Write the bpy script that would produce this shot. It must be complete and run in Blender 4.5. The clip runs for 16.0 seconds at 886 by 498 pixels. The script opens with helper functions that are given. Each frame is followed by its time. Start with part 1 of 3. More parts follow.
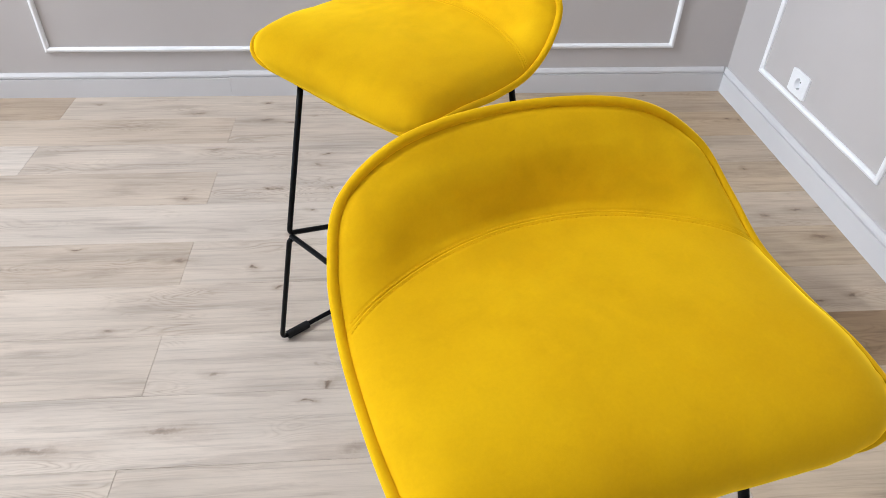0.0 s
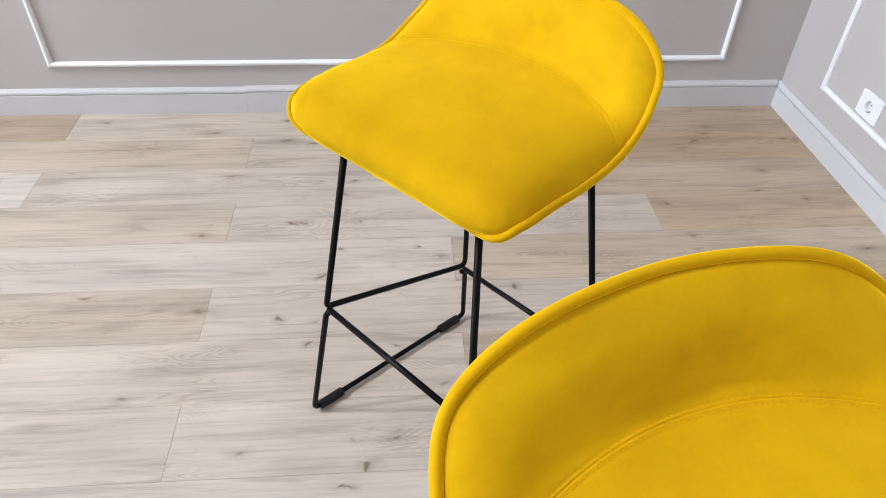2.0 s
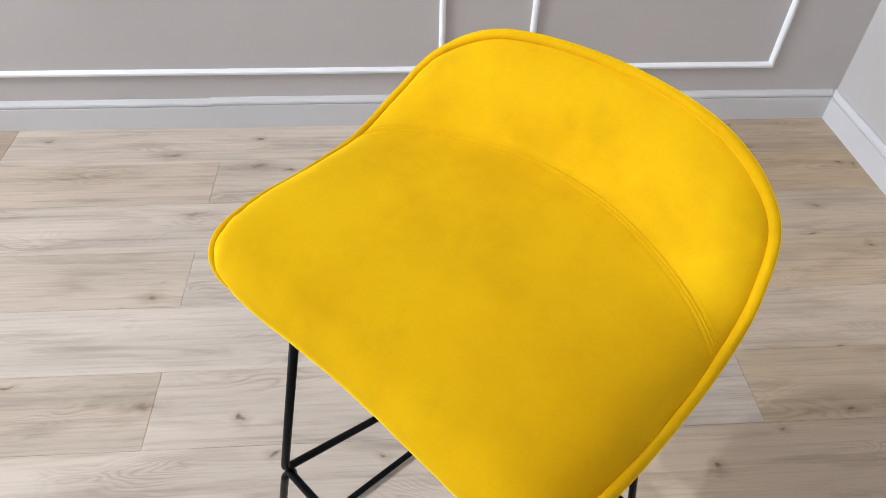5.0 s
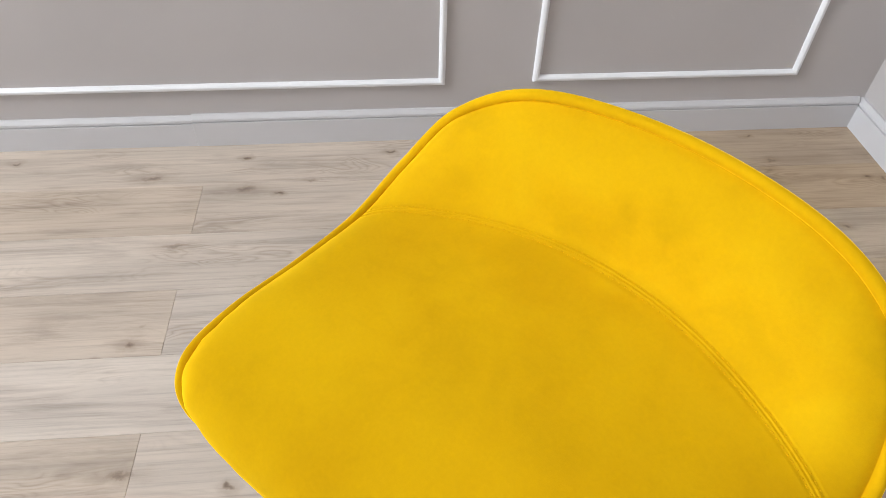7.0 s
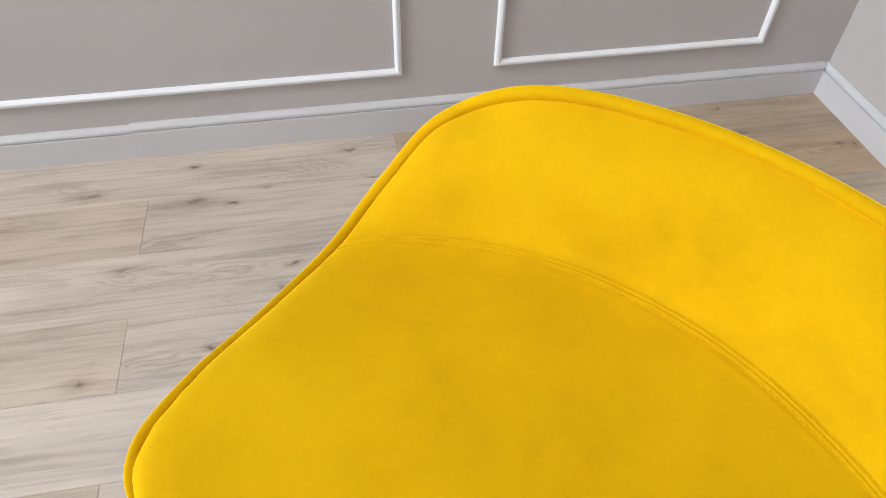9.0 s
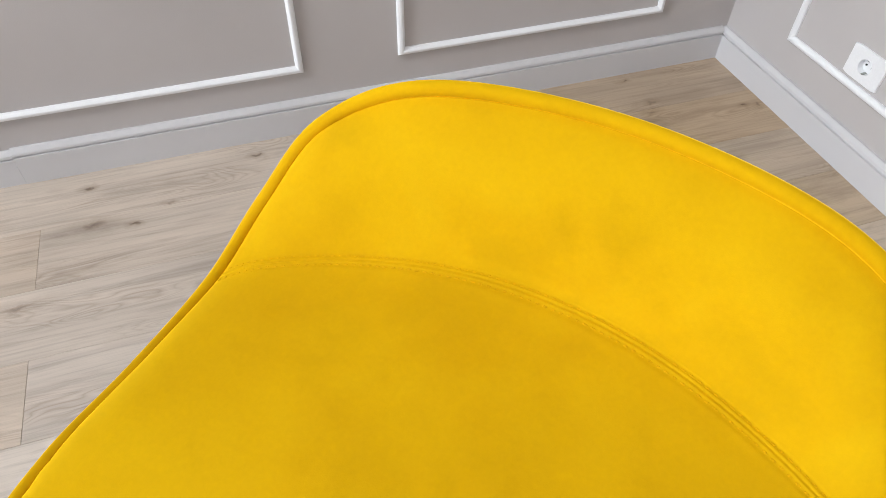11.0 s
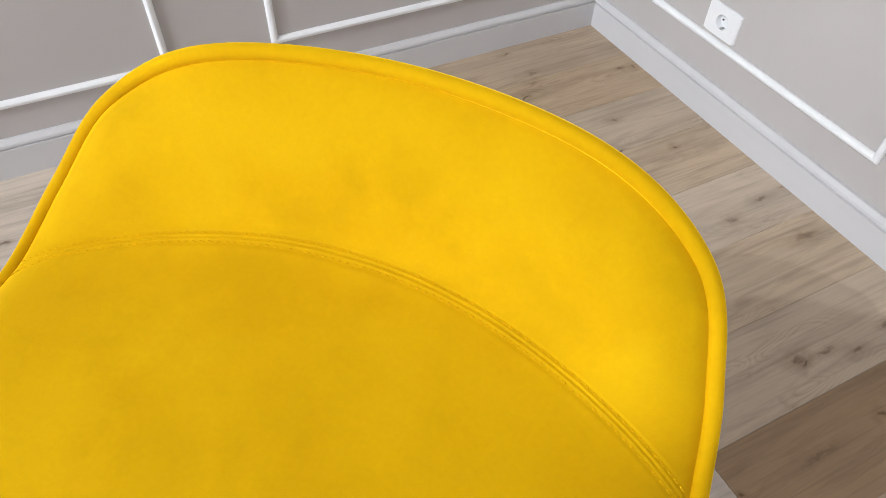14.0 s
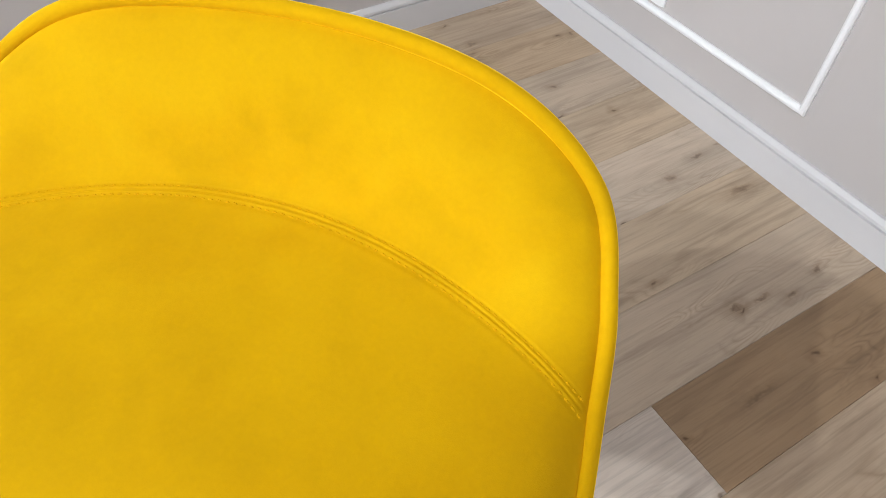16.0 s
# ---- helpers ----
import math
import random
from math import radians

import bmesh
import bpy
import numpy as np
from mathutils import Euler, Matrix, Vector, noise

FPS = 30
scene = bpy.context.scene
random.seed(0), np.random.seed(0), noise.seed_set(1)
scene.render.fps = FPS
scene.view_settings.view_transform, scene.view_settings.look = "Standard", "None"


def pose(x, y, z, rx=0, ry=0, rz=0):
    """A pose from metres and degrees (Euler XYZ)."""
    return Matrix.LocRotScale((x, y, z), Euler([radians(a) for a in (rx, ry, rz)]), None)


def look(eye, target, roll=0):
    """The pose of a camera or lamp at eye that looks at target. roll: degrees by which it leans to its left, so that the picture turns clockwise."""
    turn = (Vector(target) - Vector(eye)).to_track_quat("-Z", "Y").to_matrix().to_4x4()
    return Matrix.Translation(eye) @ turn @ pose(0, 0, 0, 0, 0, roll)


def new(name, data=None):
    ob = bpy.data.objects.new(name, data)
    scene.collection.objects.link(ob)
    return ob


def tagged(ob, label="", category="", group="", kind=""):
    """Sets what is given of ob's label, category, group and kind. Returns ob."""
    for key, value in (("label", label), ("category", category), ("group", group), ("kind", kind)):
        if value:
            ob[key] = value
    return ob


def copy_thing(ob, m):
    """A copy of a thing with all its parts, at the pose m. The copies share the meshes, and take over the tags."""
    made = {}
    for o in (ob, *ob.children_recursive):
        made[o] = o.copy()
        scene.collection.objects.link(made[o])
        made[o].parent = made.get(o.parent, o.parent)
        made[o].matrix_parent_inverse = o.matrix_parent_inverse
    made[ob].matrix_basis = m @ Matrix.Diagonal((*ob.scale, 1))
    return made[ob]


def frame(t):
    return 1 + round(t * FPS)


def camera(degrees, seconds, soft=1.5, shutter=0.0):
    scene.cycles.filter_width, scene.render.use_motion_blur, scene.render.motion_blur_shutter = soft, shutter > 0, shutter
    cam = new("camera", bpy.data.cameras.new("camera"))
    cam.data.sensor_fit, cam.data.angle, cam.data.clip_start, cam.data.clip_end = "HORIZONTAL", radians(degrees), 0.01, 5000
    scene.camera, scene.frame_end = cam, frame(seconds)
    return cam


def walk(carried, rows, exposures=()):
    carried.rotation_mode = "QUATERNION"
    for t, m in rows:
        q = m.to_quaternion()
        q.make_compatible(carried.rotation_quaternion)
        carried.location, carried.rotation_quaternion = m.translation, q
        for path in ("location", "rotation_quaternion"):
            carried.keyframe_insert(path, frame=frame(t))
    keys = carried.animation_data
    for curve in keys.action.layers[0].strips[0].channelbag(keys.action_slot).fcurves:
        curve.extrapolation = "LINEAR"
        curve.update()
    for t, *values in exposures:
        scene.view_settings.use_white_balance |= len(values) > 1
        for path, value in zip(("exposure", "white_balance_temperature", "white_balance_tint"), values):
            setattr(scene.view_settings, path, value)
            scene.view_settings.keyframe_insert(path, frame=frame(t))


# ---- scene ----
cam = camera(66.42, 16.0, soft=0.5)
PATH = [
    (0, (0.1157, 0.0118, 1.2570), (0.2644, 1.5613, 0.0005), 1.87),
    (0.5, (0.0947, 0.0672, 1.2820), (0.2375, 1.6127, 0.0204), 1.85),
    (1, (0.0714, 0.1334, 1.2859), (0.2107, 1.6790, 0.0230), 1.79),
    (1.5, (0.0502, 0.2088, 1.2910), (0.1860, 1.7404, 0.0119), 1.78),
    (2, (0.0324, 0.2754, 1.2854), (0.1654, 1.7855, -0.0184), 1.73),
    (2.5, (0.0310, 0.3475, 1.2809), (0.1631, 1.8384, -0.0453), 1.80),
    (3, (0.0441, 0.4214, 1.2808), (0.1746, 1.8951, -0.0659), 1.78),
    (3.5, (0.0551, 0.4925, 1.2846), (0.1847, 1.9505, -0.0781), 1.89),
    (4, (0.0678, 0.5680, 1.2816), (0.1959, 2.0132, -0.0951), 1.92),
    (6.5, (0.0657, 0.8698, 1.2549), (0.1997, 2.2601, -0.1771), 2.08),
    (7, (0.0527, 0.9015, 1.2493), (0.2002, 2.2878, -0.1841), 1.95),
    (7.5, (0.0436, 0.9315, 1.2384), (0.2114, 2.3101, -0.2007), 1.79),
    (8, (0.0353, 0.9557, 1.2298), (0.2267, 2.3245, -0.2152), 1.63),
    (8.5, (0.0329, 0.9818, 1.2146), (0.2557, 2.3376, -0.2389), 1.45),
    (11, (0.0758, 1.0420, 1.1794), (0.5178, 2.3105, -0.3024), 1.38),
    (11.5, (0.0890, 1.0360, 1.1805), (0.5686, 2.2884, -0.3032), 1.49),
    (12, (0.1047, 1.0320, 1.1770), (0.6161, 2.2686, -0.3095), 1.56),
    (12.5, (0.1162, 1.0257, 1.1739), (0.6586, 2.2487, -0.3125), 1.66),
    (13, (0.1314, 1.0193, 1.1702), (0.7007, 2.2284, -0.3167), 1.69),
    (13.5, (0.1430, 1.0030, 1.1680), (0.7415, 2.1966, -0.3215), 1.74),
    (14, (0.1518, 0.9936, 1.1635), (0.7758, 2.1667, -0.3313), 1.87),
    (14.5, (0.1585, 0.9809, 1.1583), (0.8062, 2.1365, -0.3396), 1.88),
    (15, (0.1662, 0.9696, 1.1552), (0.8337, 2.1048, -0.3499), 1.94),
    (15.5, (0.1729, 0.9584, 1.1517), (0.8598, 2.0725, -0.3613), 2.05),
    (16, (0.1723, 0.9491, 1.1478), (0.8762, 2.0396, -0.3735), 2.26),
]
walk(cam, [(t, look(eye, target, roll)) for t, eye, target, roll in PATH],
     exposures=[(0, -0.42, 6150, 10), (3, -0.36, 6150, 10), (4, -0.38, 6150, 10), (6.5, -0.50, 6400, 10), (8.5, -0.53, 6400, 10), (11, -0.53, 6400, 10), (14, -0.51, 6400, 10), (16, -0.48, 6400, 10)])

# ---- light ----
world = bpy.data.worlds.new("daylight")
scene.world = world
world.use_nodes = True
sky = world.node_tree.nodes.new("ShaderNodeTexSky")
sky.sky_type, sky.sun_disc = "NISHITA", False
sky.sun_elevation, sky.sun_rotation = radians(42), radians(-95)
world.node_tree.links.new(sky.outputs["Color"], world.node_tree.nodes["Background"].inputs["Color"])
world.node_tree.nodes["Background"].inputs["Strength"].default_value = 0.12

# room, metres
WEST, EAST, SOUTH, NORTH, TOP = -11.0, 1.535, -2.2, 2.595, 5.15
WALL = 0.2
WIN_Y0, WIN_Y1, WIN_Z0, WIN_Z1 = -1.5, 2.1, 0.4, 3.6


def daylight(name, m, width, height, watts, colour):
    lamp = bpy.data.lights.new(name, "AREA")
    lamp.shape, lamp.size, lamp.size_y = "RECTANGLE", width, height
    lamp.energy, lamp.color = watts, colour
    ob = new(name, lamp)
    ob.matrix_world = m
    return ob


daylight("window_daylight", look((WEST - 0.02, (WIN_Y0 + WIN_Y1) / 2, (WIN_Z0 + WIN_Z1) / 2), (1.0, 1.0, 1.0)),
         WIN_Y1 - WIN_Y0 - 0.1, WIN_Z1 - WIN_Z0 - 0.1, 640, (0.82, 0.91, 1.0))
# two white ceiling lamps; they throw the double shadow of the far stool on the boards
LAMPS = [(-4.30, 0.43), (-4.38, 1.145)]
for lamp_x, lamp_y in LAMPS:
    bulb = daylight("ceiling_lamp_light", look((lamp_x, lamp_y, TOP - 0.075), (lamp_x + 4.6, lamp_y, 0)), 0.15, 0.15, 262, (0.97, 0.985, 0.99))
    bulb.data.shape = "DISK"

# ---- materials ----


def material(name):
    m = bpy.data.materials.new(name)
    m.use_nodes = True
    t = m.node_tree
    return m, t, t.nodes["Principled BSDF"]


def node(t, kind, **values):
    n = t.nodes.new(kind)
    for key, value in values.items():
        n.inputs[key.replace("_", " ")].default_value = value
    return n


def ramp(t, source, stops):
    n = t.nodes.new("ShaderNodeValToRGB")
    while len(n.color_ramp.elements) < len(stops):
        n.color_ramp.elements.new(0.5)
    for e, (at, c) in zip(n.color_ramp.elements, stops):
        e.position = at
        e.color = (*c, 1) if len(c) == 3 else (c[0], c[0], c[0], 1)
    t.links.new(source, n.inputs["Fac"])
    return n.outputs["Color"]


def mix(t, kind, fac, a, b):
    n = t.nodes.new("ShaderNodeMix")
    n.data_type, n.blend_type = "RGBA", kind
    for socket, value in ((n.inputs[0], fac), (n.inputs[6], a), (n.inputs[7], b)):
        if hasattr(value, "links"):
            t.links.new(value, socket)
        elif isinstance(value, tuple):
            socket.default_value = (*value, 1)
        else:
            socket.default_value = value
    return n.outputs[2]


def bump(t, bsdf, source, strength, distance):
    n = node(t, "ShaderNodeBump", Strength=strength, Distance=distance)
    t.links.new(source, n.inputs["Height"])
    t.links.new(n.outputs["Normal"], bsdf.inputs["Normal"])


def paint(name, colour, rough=0.55, roller=420.0, depth=0.0006):
    m, t, b = material(name)
    at = t.nodes.new("ShaderNodeTexCoord").outputs["Object"]
    cloud = node(t, "ShaderNodeTexNoise", Scale=1.7, Detail=4.0)
    fine = node(t, "ShaderNodeTexNoise", Scale=roller, Detail=2.0)
    t.links.new(at, cloud.inputs["Vector"])
    t.links.new(at, fine.inputs["Vector"])
    low, high = tuple(c * 0.95 for c in colour), tuple(min(1, c * 1.04) for c in colour)
    t.links.new(ramp(t, cloud.outputs["Fac"], [(0.3, low), (0.7, high)]), b.inputs["Base Color"])
    b.inputs["Roughness"].default_value = rough
    bump(t, b, fine.outputs["Fac"], 0.25, depth)
    return m


def velvet(name):
    m, t, b = material(name)
    at = t.nodes.new("ShaderNodeTexCoord").outputs["Object"]
    broad = node(t, "ShaderNodeTexNoise", Scale=9.0, Detail=2.5, Roughness=0.5, Distortion=0.2)
    rubbed = node(t, "ShaderNodeTexNoise", Scale=30.0, Detail=5.0, Roughness=0.6, Distortion=0.3)
    weave = node(t, "ShaderNodeTexNoise", Scale=260.0, Detail=3.0, Roughness=0.7)
    pile = node(t, "ShaderNodeTexNoise", Scale=1500.0, Detail=2.0)
    for n in (broad, rubbed, weave, pile):
        t.links.new(at, n.inputs["Vector"])
    nap = ramp(t, broad.outputs["Fac"], [(0.30, (0.625, 0.352, 0.0008)), (0.52, (0.660, 0.382, 0.001)), (0.74, (0.690, 0.408, 0.0013))])
    marks = ramp(t, rubbed.outputs["Fac"], [(0.28, (0.955,)), (0.46, (1.0,)), (0.62, (1.0,)), (0.76, (1.035,))])
    grain = ramp(t, weave.outputs["Fac"], [(0.3, (0.975,)), (0.7, (1.02,))])
    colour = mix(t, "MULTIPLY", 1.0, mix(t, "MULTIPLY", 1.0, nap, marks), grain)
    # pile brushed this way and that on the backrest
    brushed = node(t, "ShaderNodeTexNoise", Scale=13.0, Detail=2.5, Roughness=0.5, Distortion=0.5)
    t.links.new(at, brushed.inputs["Vector"])
    axis = t.nodes.new("ShaderNodeSeparateXYZ")
    t.links.new(at, axis.inputs[0])
    back = ramp(t, axis.outputs["Z"], [(0.80, (0.0,)), (0.835, (1.0,)), (0.875, (0.7,)), (0.895, (0.0,))])
    strokes = ramp(t, brushed.outputs["Fac"], [(0.36, (0.90, 0.915, 1.0)), (0.47, (1.0, 1.0, 1.0)), (0.55, (1.02, 1.03, 1.3)), (0.68, (1.05, 1.10, 2.2))])
    colour = mix(t, "MULTIPLY", back, colour, strokes)
    t.links.new(colour, b.inputs["Base Color"])
    b.inputs["Roughness"].default_value = 0.9
    b.inputs["Specular IOR Level"].default_value = 0.08
    # the pile of the seat panel lies towards the back, that of the back panel stands up
    lies = t.nodes.new("ShaderNodeVectorTransform")
    lies.vector_type, lies.convert_from, lies.convert_to = "VECTOR", "OBJECT", "WORLD"
    lies.inputs[0].default_value = (-0.24, -0.22, 0.0)
    seat_panel = ramp(t, axis.outputs["Z"], [(0.792, (1.0,)), (0.815, (0.0,))])
    amount = t.nodes.new("ShaderNodeVectorMath")
    amount.operation = "MULTIPLY"
    t.links.new(lies.outputs[0], amount.inputs[0])
    t.links.new(seat_panel, amount.inputs[1])
    lean = t.nodes.new("ShaderNodeVectorMath")
    lean.operation = "ADD"
    t.links.new(t.nodes.new("ShaderNodeNewGeometry").outputs["Normal"], lean.inputs[0])
    t.links.new(amount.outputs[0], lean.inputs[1])
    unit = t.nodes.new("ShaderNodeVectorMath")
    unit.operation = "NORMALIZE"
    t.links.new(lean.outputs[0], unit.inputs[0])
    relief = node(t, "ShaderNodeBump", Strength=0.2, Distance=0.0005)
    t.links.new(pile.outputs["Fac"], relief.inputs["Height"])
    t.links.new(unit.outputs[0], relief.inputs["Normal"])
    t.links.new(relief.outputs["Normal"], b.inputs["Normal"])
    # upright pile catches light at its rim
    rim = t.nodes.new("ShaderNodeBsdfSheen")
    rim.inputs["Roughness"].default_value = 0.36
    t.links.new(mix(t, "MULTIPLY", 1.0, (0.95, 0.745, 0.02), marks), rim.inputs["Color"])
    both = t.nodes.new("ShaderNodeAddShader")
    t.links.new(b.outputs[0], both.inputs[0])
    t.links.new(rim.outputs[0], both.inputs[1])
    t.links.new(both.outputs[0], t.nodes["Material Output"].inputs["Surface"])
    return m


KNOTS = [(-.543, 1.851, .045, .022, .8), (-.610, 2.432, .10, .03, .8), (-.505, 2.160, .13, .03, .7), (-.348, 2.372, .11, .035, .75), (-.172, 2.407, .025, .015, .7),
         (-.134, 2.051, .05, .022, .7), (-.490, 1.541, .09, .024, .75), (-.321, 1.114, .045, .022, .7), (.025, .893, .16, .06, .65), (-.395, .957, .16, .024, .75),
         (-.665, .918, .24, .030, .7), (-.255, 1.900, .055, .024, .7), (.156, 1.735, .09, .026, .7), (.018, 1.135, .05, .03, .75), (.133, 1.278, .06, .026, .7),
         (-.607, 1.268, .035, .020, .7), (.925, 1.793, .03, .018, .7), (1.312, 1.690, .05, .028, .8), (1.430, 1.717, .065, .028, .8), (1.435, 1.574, .12, .03, .85),
         (1.152, 1.327, .06, .026, .95), (1.221, 1.312, .08, .020, .85), (1.287, 1.288, .05, .022, .9), (1.393, 1.311, .04, .020, .9), (1.038, 1.156, .16, .020, .55),
         (1.284, 2.129, .04, .022, .8), (1.173, 2.386, .05, .022, .7)]


def oak(name):
    m, t, b = material(name)
    co = t.nodes.new("ShaderNodeTexCoord").outputs["Object"]
    rnd = t.nodes.new("ShaderNodeObjectInfo").outputs["Random"]
    shift = t.nodes.new("ShaderNodeVectorMath")
    shift.operation = "MULTIPLY"
    shift.inputs[1].default_value = (37.0, 53.0, 71.0)
    t.links.new(rnd, shift.inputs[0])
    put = t.nodes.new("ShaderNodeVectorMath")
    put.operation = "ADD"
    t.links.new(co, put.inputs[0])
    t.links.new(shift.outputs[0], put.inputs[1])

    def stretched(x, y, **values):
        s = t.nodes.new("ShaderNodeVectorMath")
        s.operation = "MULTIPLY"
        s.inputs[1].default_value = (x, y, 1.0)
        t.links.new(put.outputs[0], s.inputs[0])
        n = node(t, "ShaderNodeTexNoise", **values)
        t.links.new(s.outputs[0], n.inputs["Vector"])
        return n.outputs["Fac"]

    tone = ramp(t, rnd, [(0.0, (0.555, 0.483, 0.412)), (0.3, (0.585, 0.515, 0.445)), (0.6, (0.605, 0.537, 0.469)), (0.85, (0.540, 0.468, 0.397)), (1.0, (0.570, 0.498, 0.429))])
    tint = t.nodes.new("ShaderNodeObjectInfo").outputs["Color"]
    tone = mix(t, "MULTIPLY", 1.0, tone, tint)
    cloud = stretched(1.3, 6.0, Scale=1.6, Detail=3.0, Distortion=0.4)
    # growth rings: contour lines of a slow, stretched noise
    slow = stretched(1.5, 8.0, Scale=1.5, Detail=2.0, Roughness=0.45, Distortion=0.5)
    turns = t.nodes.new("ShaderNodeMath")
    turns.operation = "MULTIPLY"
    turns.inputs[1].default_value = 26.0
    t.links.new(slow, turns.inputs[0])
    wave = t.nodes.new("ShaderNodeMath")
    wave.operation = "PINGPONG"
    wave.inputs[1].default_value = 0.5
    t.links.new(turns.outputs[0], wave.inputs[0])
    rings = ramp(t, wave.outputs[0], [(0.0, (0.76, 0.73, 0.70)), (0.18, (0.92, 0.905, 0.89)), (0.5, (1.02, 1.02, 1.02))])
    rings_on = ramp(t, stretched(1.3, 5.0, Scale=1.9, Detail=2.0), [(0.52, (0.0,)), (0.66, (0.9,))])
    streak = ramp(t, stretched(1.6, 70.0, Scale=1.5, Detail=6.0, Roughness=0.7), [(0.28, (0.77,)), (0.5, (1.0,)), (0.75, (1.06,))])
    pores = ramp(t, stretched(14.0, 420.0, Scale=1.5, Detail=3.0, Roughness=0.6), [(0.34, (0.86,)), (0.48, (1.0,))])
    grey = ramp(t, stretched(1.8, 16.0, Scale=1.5, Detail=5.0, Roughness=0.6, Distortion=0.9), [(0.50, (1.0, 1.0, 1.0)), (0.61, (0.86, 0.845, 0.84)), (0.76, (0.70, 0.68, 0.675))])
    c = mix(t, "MULTIPLY", 1.0, tone, ramp(t, cloud, [(0.3, (0.85,)), (0.7, (1.10,))]))
    c = mix(t, "MULTIPLY", rings_on, c, rings)
    c = mix(t, "MULTIPLY", 1.0, c, streak)
    c = mix(t, "MULTIPLY", 0.45, c, pores)
    c = mix(t, "MULTIPLY", 0.9, c, grey)
    # knots: few, dark, drawn out along the board
    k = t.nodes.new("ShaderNodeVectorMath")
    k.operation = "MULTIPLY"
    k.inputs[1].default_value = (4.2, 9.0, 1.0)
    wob = node(t, "ShaderNodeTexNoise", Scale=18.0, Detail=3.0)
    t.links.new(put.outputs[0], wob.inputs["Vector"])
    bend = mix(t, "LINEAR_LIGHT", 0.035, put.outputs[0], wob.outputs["Color"])
    t.links.new(bend, k.inputs[0])
    cell = node(t, "ShaderNodeTexVoronoi", Scale=1.0, Randomness=1.0)
    cell.voronoi_dimensions = "2D"
    t.links.new(k.outputs[0], cell.inputs["Vector"])
    heart = ramp(t, cell.outputs["Distance"], [(0.0, (0.26, 0.21, 0.17)), (0.022, (0.40, 0.34, 0.29)), (0.05, (0.80, 0.77, 0.74)), (0.15, (1.0, 1.0, 1.0))])
    lone = ramp(t, cell.outputs["Color"], [(0.70, (0.0,)), (0.75, (0.9,))])
    c = mix(t, "MULTIPLY", lone, c, heart)
    # the knots and smoky streaks that mark single boards: place on the floor, length, width, darkness
    where = t.nodes.new("ShaderNodeVectorMath")
    where.operation = "ADD"
    t.links.new(co, where.inputs[0])
    t.links.new(t.nodes.new("ShaderNodeObjectInfo").outputs["Location"], where.inputs[1])
    ripple = node(t, "ShaderNodeTexNoise", Scale=22.0, Detail=4.0, Roughness=0.65)
    t.links.new(where.outputs[0], ripple.inputs["Vector"])
    bent = mix(t, "LINEAR_LIGHT", 0.022, where.outputs[0], ripple.outputs["Color"])
    for kx, ky, kl, kw, dark in KNOTS:
        off = t.nodes.new("ShaderNodeVectorMath")
        off.operation = "SUBTRACT"
        off.inputs[1].default_value = (kx, ky, 0)
        t.links.new(bent, off.inputs[0])
        squash = t.nodes.new("ShaderNodeVectorMath")
        squash.operation = "MULTIPLY"
        squash.inputs[1].default_value = (1 / kl, 1 / kw, 0)
        t.links.new(off.outputs[0], squash.inputs[0])
        away = t.nodes.new("ShaderNodeVectorMath")
        away.operation = "LENGTH"
        t.links.new(squash.outputs[0], away.inputs[0])
        spot = ramp(t, away.outputs["Value"], [(0.0, (0.30, 0.25, 0.215)), (0.16, (0.50, 0.44, 0.40)), (0.34, (0.80, 0.77, 0.745)), (1.0, (1.0, 1.0, 1.0))])
        c = mix(t, "MULTIPLY", dark, c, spot)
    t.links.new(c, b.inputs["Base Color"])
    b.inputs["Roughness"].default_value = 0.48
    b.inputs["Specular IOR Level"].default_value = 0.3
    bump(t, b, stretched(3.0, 140.0, Scale=1.5, Detail=4.0), 0.25, 0.0008)
    return m


def plain(name, colour, rough, speck=300.0, vary=0.12):
    m, t, b = material(name)
    at = t.nodes.new("ShaderNodeTexCoord").outputs["Object"]
    n = node(t, "ShaderNodeTexNoise", Scale=speck, Detail=3.0)
    t.links.new(at, n.inputs["Vector"])
    t.links.new(ramp(t, n.outputs["Fac"], [(0.3, tuple(c * (1 - vary) for c in colour)), (0.7, tuple(c * (1 + vary) for c in colour))]), b.inputs["Base Color"])
    b.inputs["Roughness"].default_value = rough
    bump(t, b, n.outputs["Fac"], 0.08, 0.0003)
    return m


WALL_PAINT = paint("greige_wall_paint", (0.495, 0.468, 0.460))
TRIM_PAINT = paint("pale_grey_skirting_paint", (0.60, 0.595, 0.61), 0.42, 260.0, 0.0003)
WHITE_PAINT = paint("white_moulding_paint", (0.84, 0.85, 0.87), 0.4, 260.0, 0.0003)
CEILING_PAINT = paint("white_ceiling_paint", (0.80, 0.80, 0.79), 0.8)
VELVET = velvet("mustard_yellow_velvet")
THREAD = plain("yellow_thread", (0.66, 0.37, 0.002), 0.9, 900.0, 0.15)
THREAD.node_tree.nodes["Principled BSDF"].inputs["Specular IOR Level"].default_value = 0.08
STEEL = plain("black_powder_coated_steel", (0.0025, 0.003, 0.004), 0.38, 1600.0, 0.3)
STEEL.node_tree.nodes["Principled BSDF"].inputs["Specular IOR Level"].default_value = 0.13
RUBBER = plain("black_plastic", (0.006, 0.006, 0.007), 0.6, 700.0, 0.3)
RUBBER.node_tree.nodes["Principled BSDF"].inputs["Specular IOR Level"].default_value = 0.3
OAK = oak("light_oak_board")
SUBFLOOR = plain("dark_underlay", (0.05, 0.042, 0.035), 0.9)
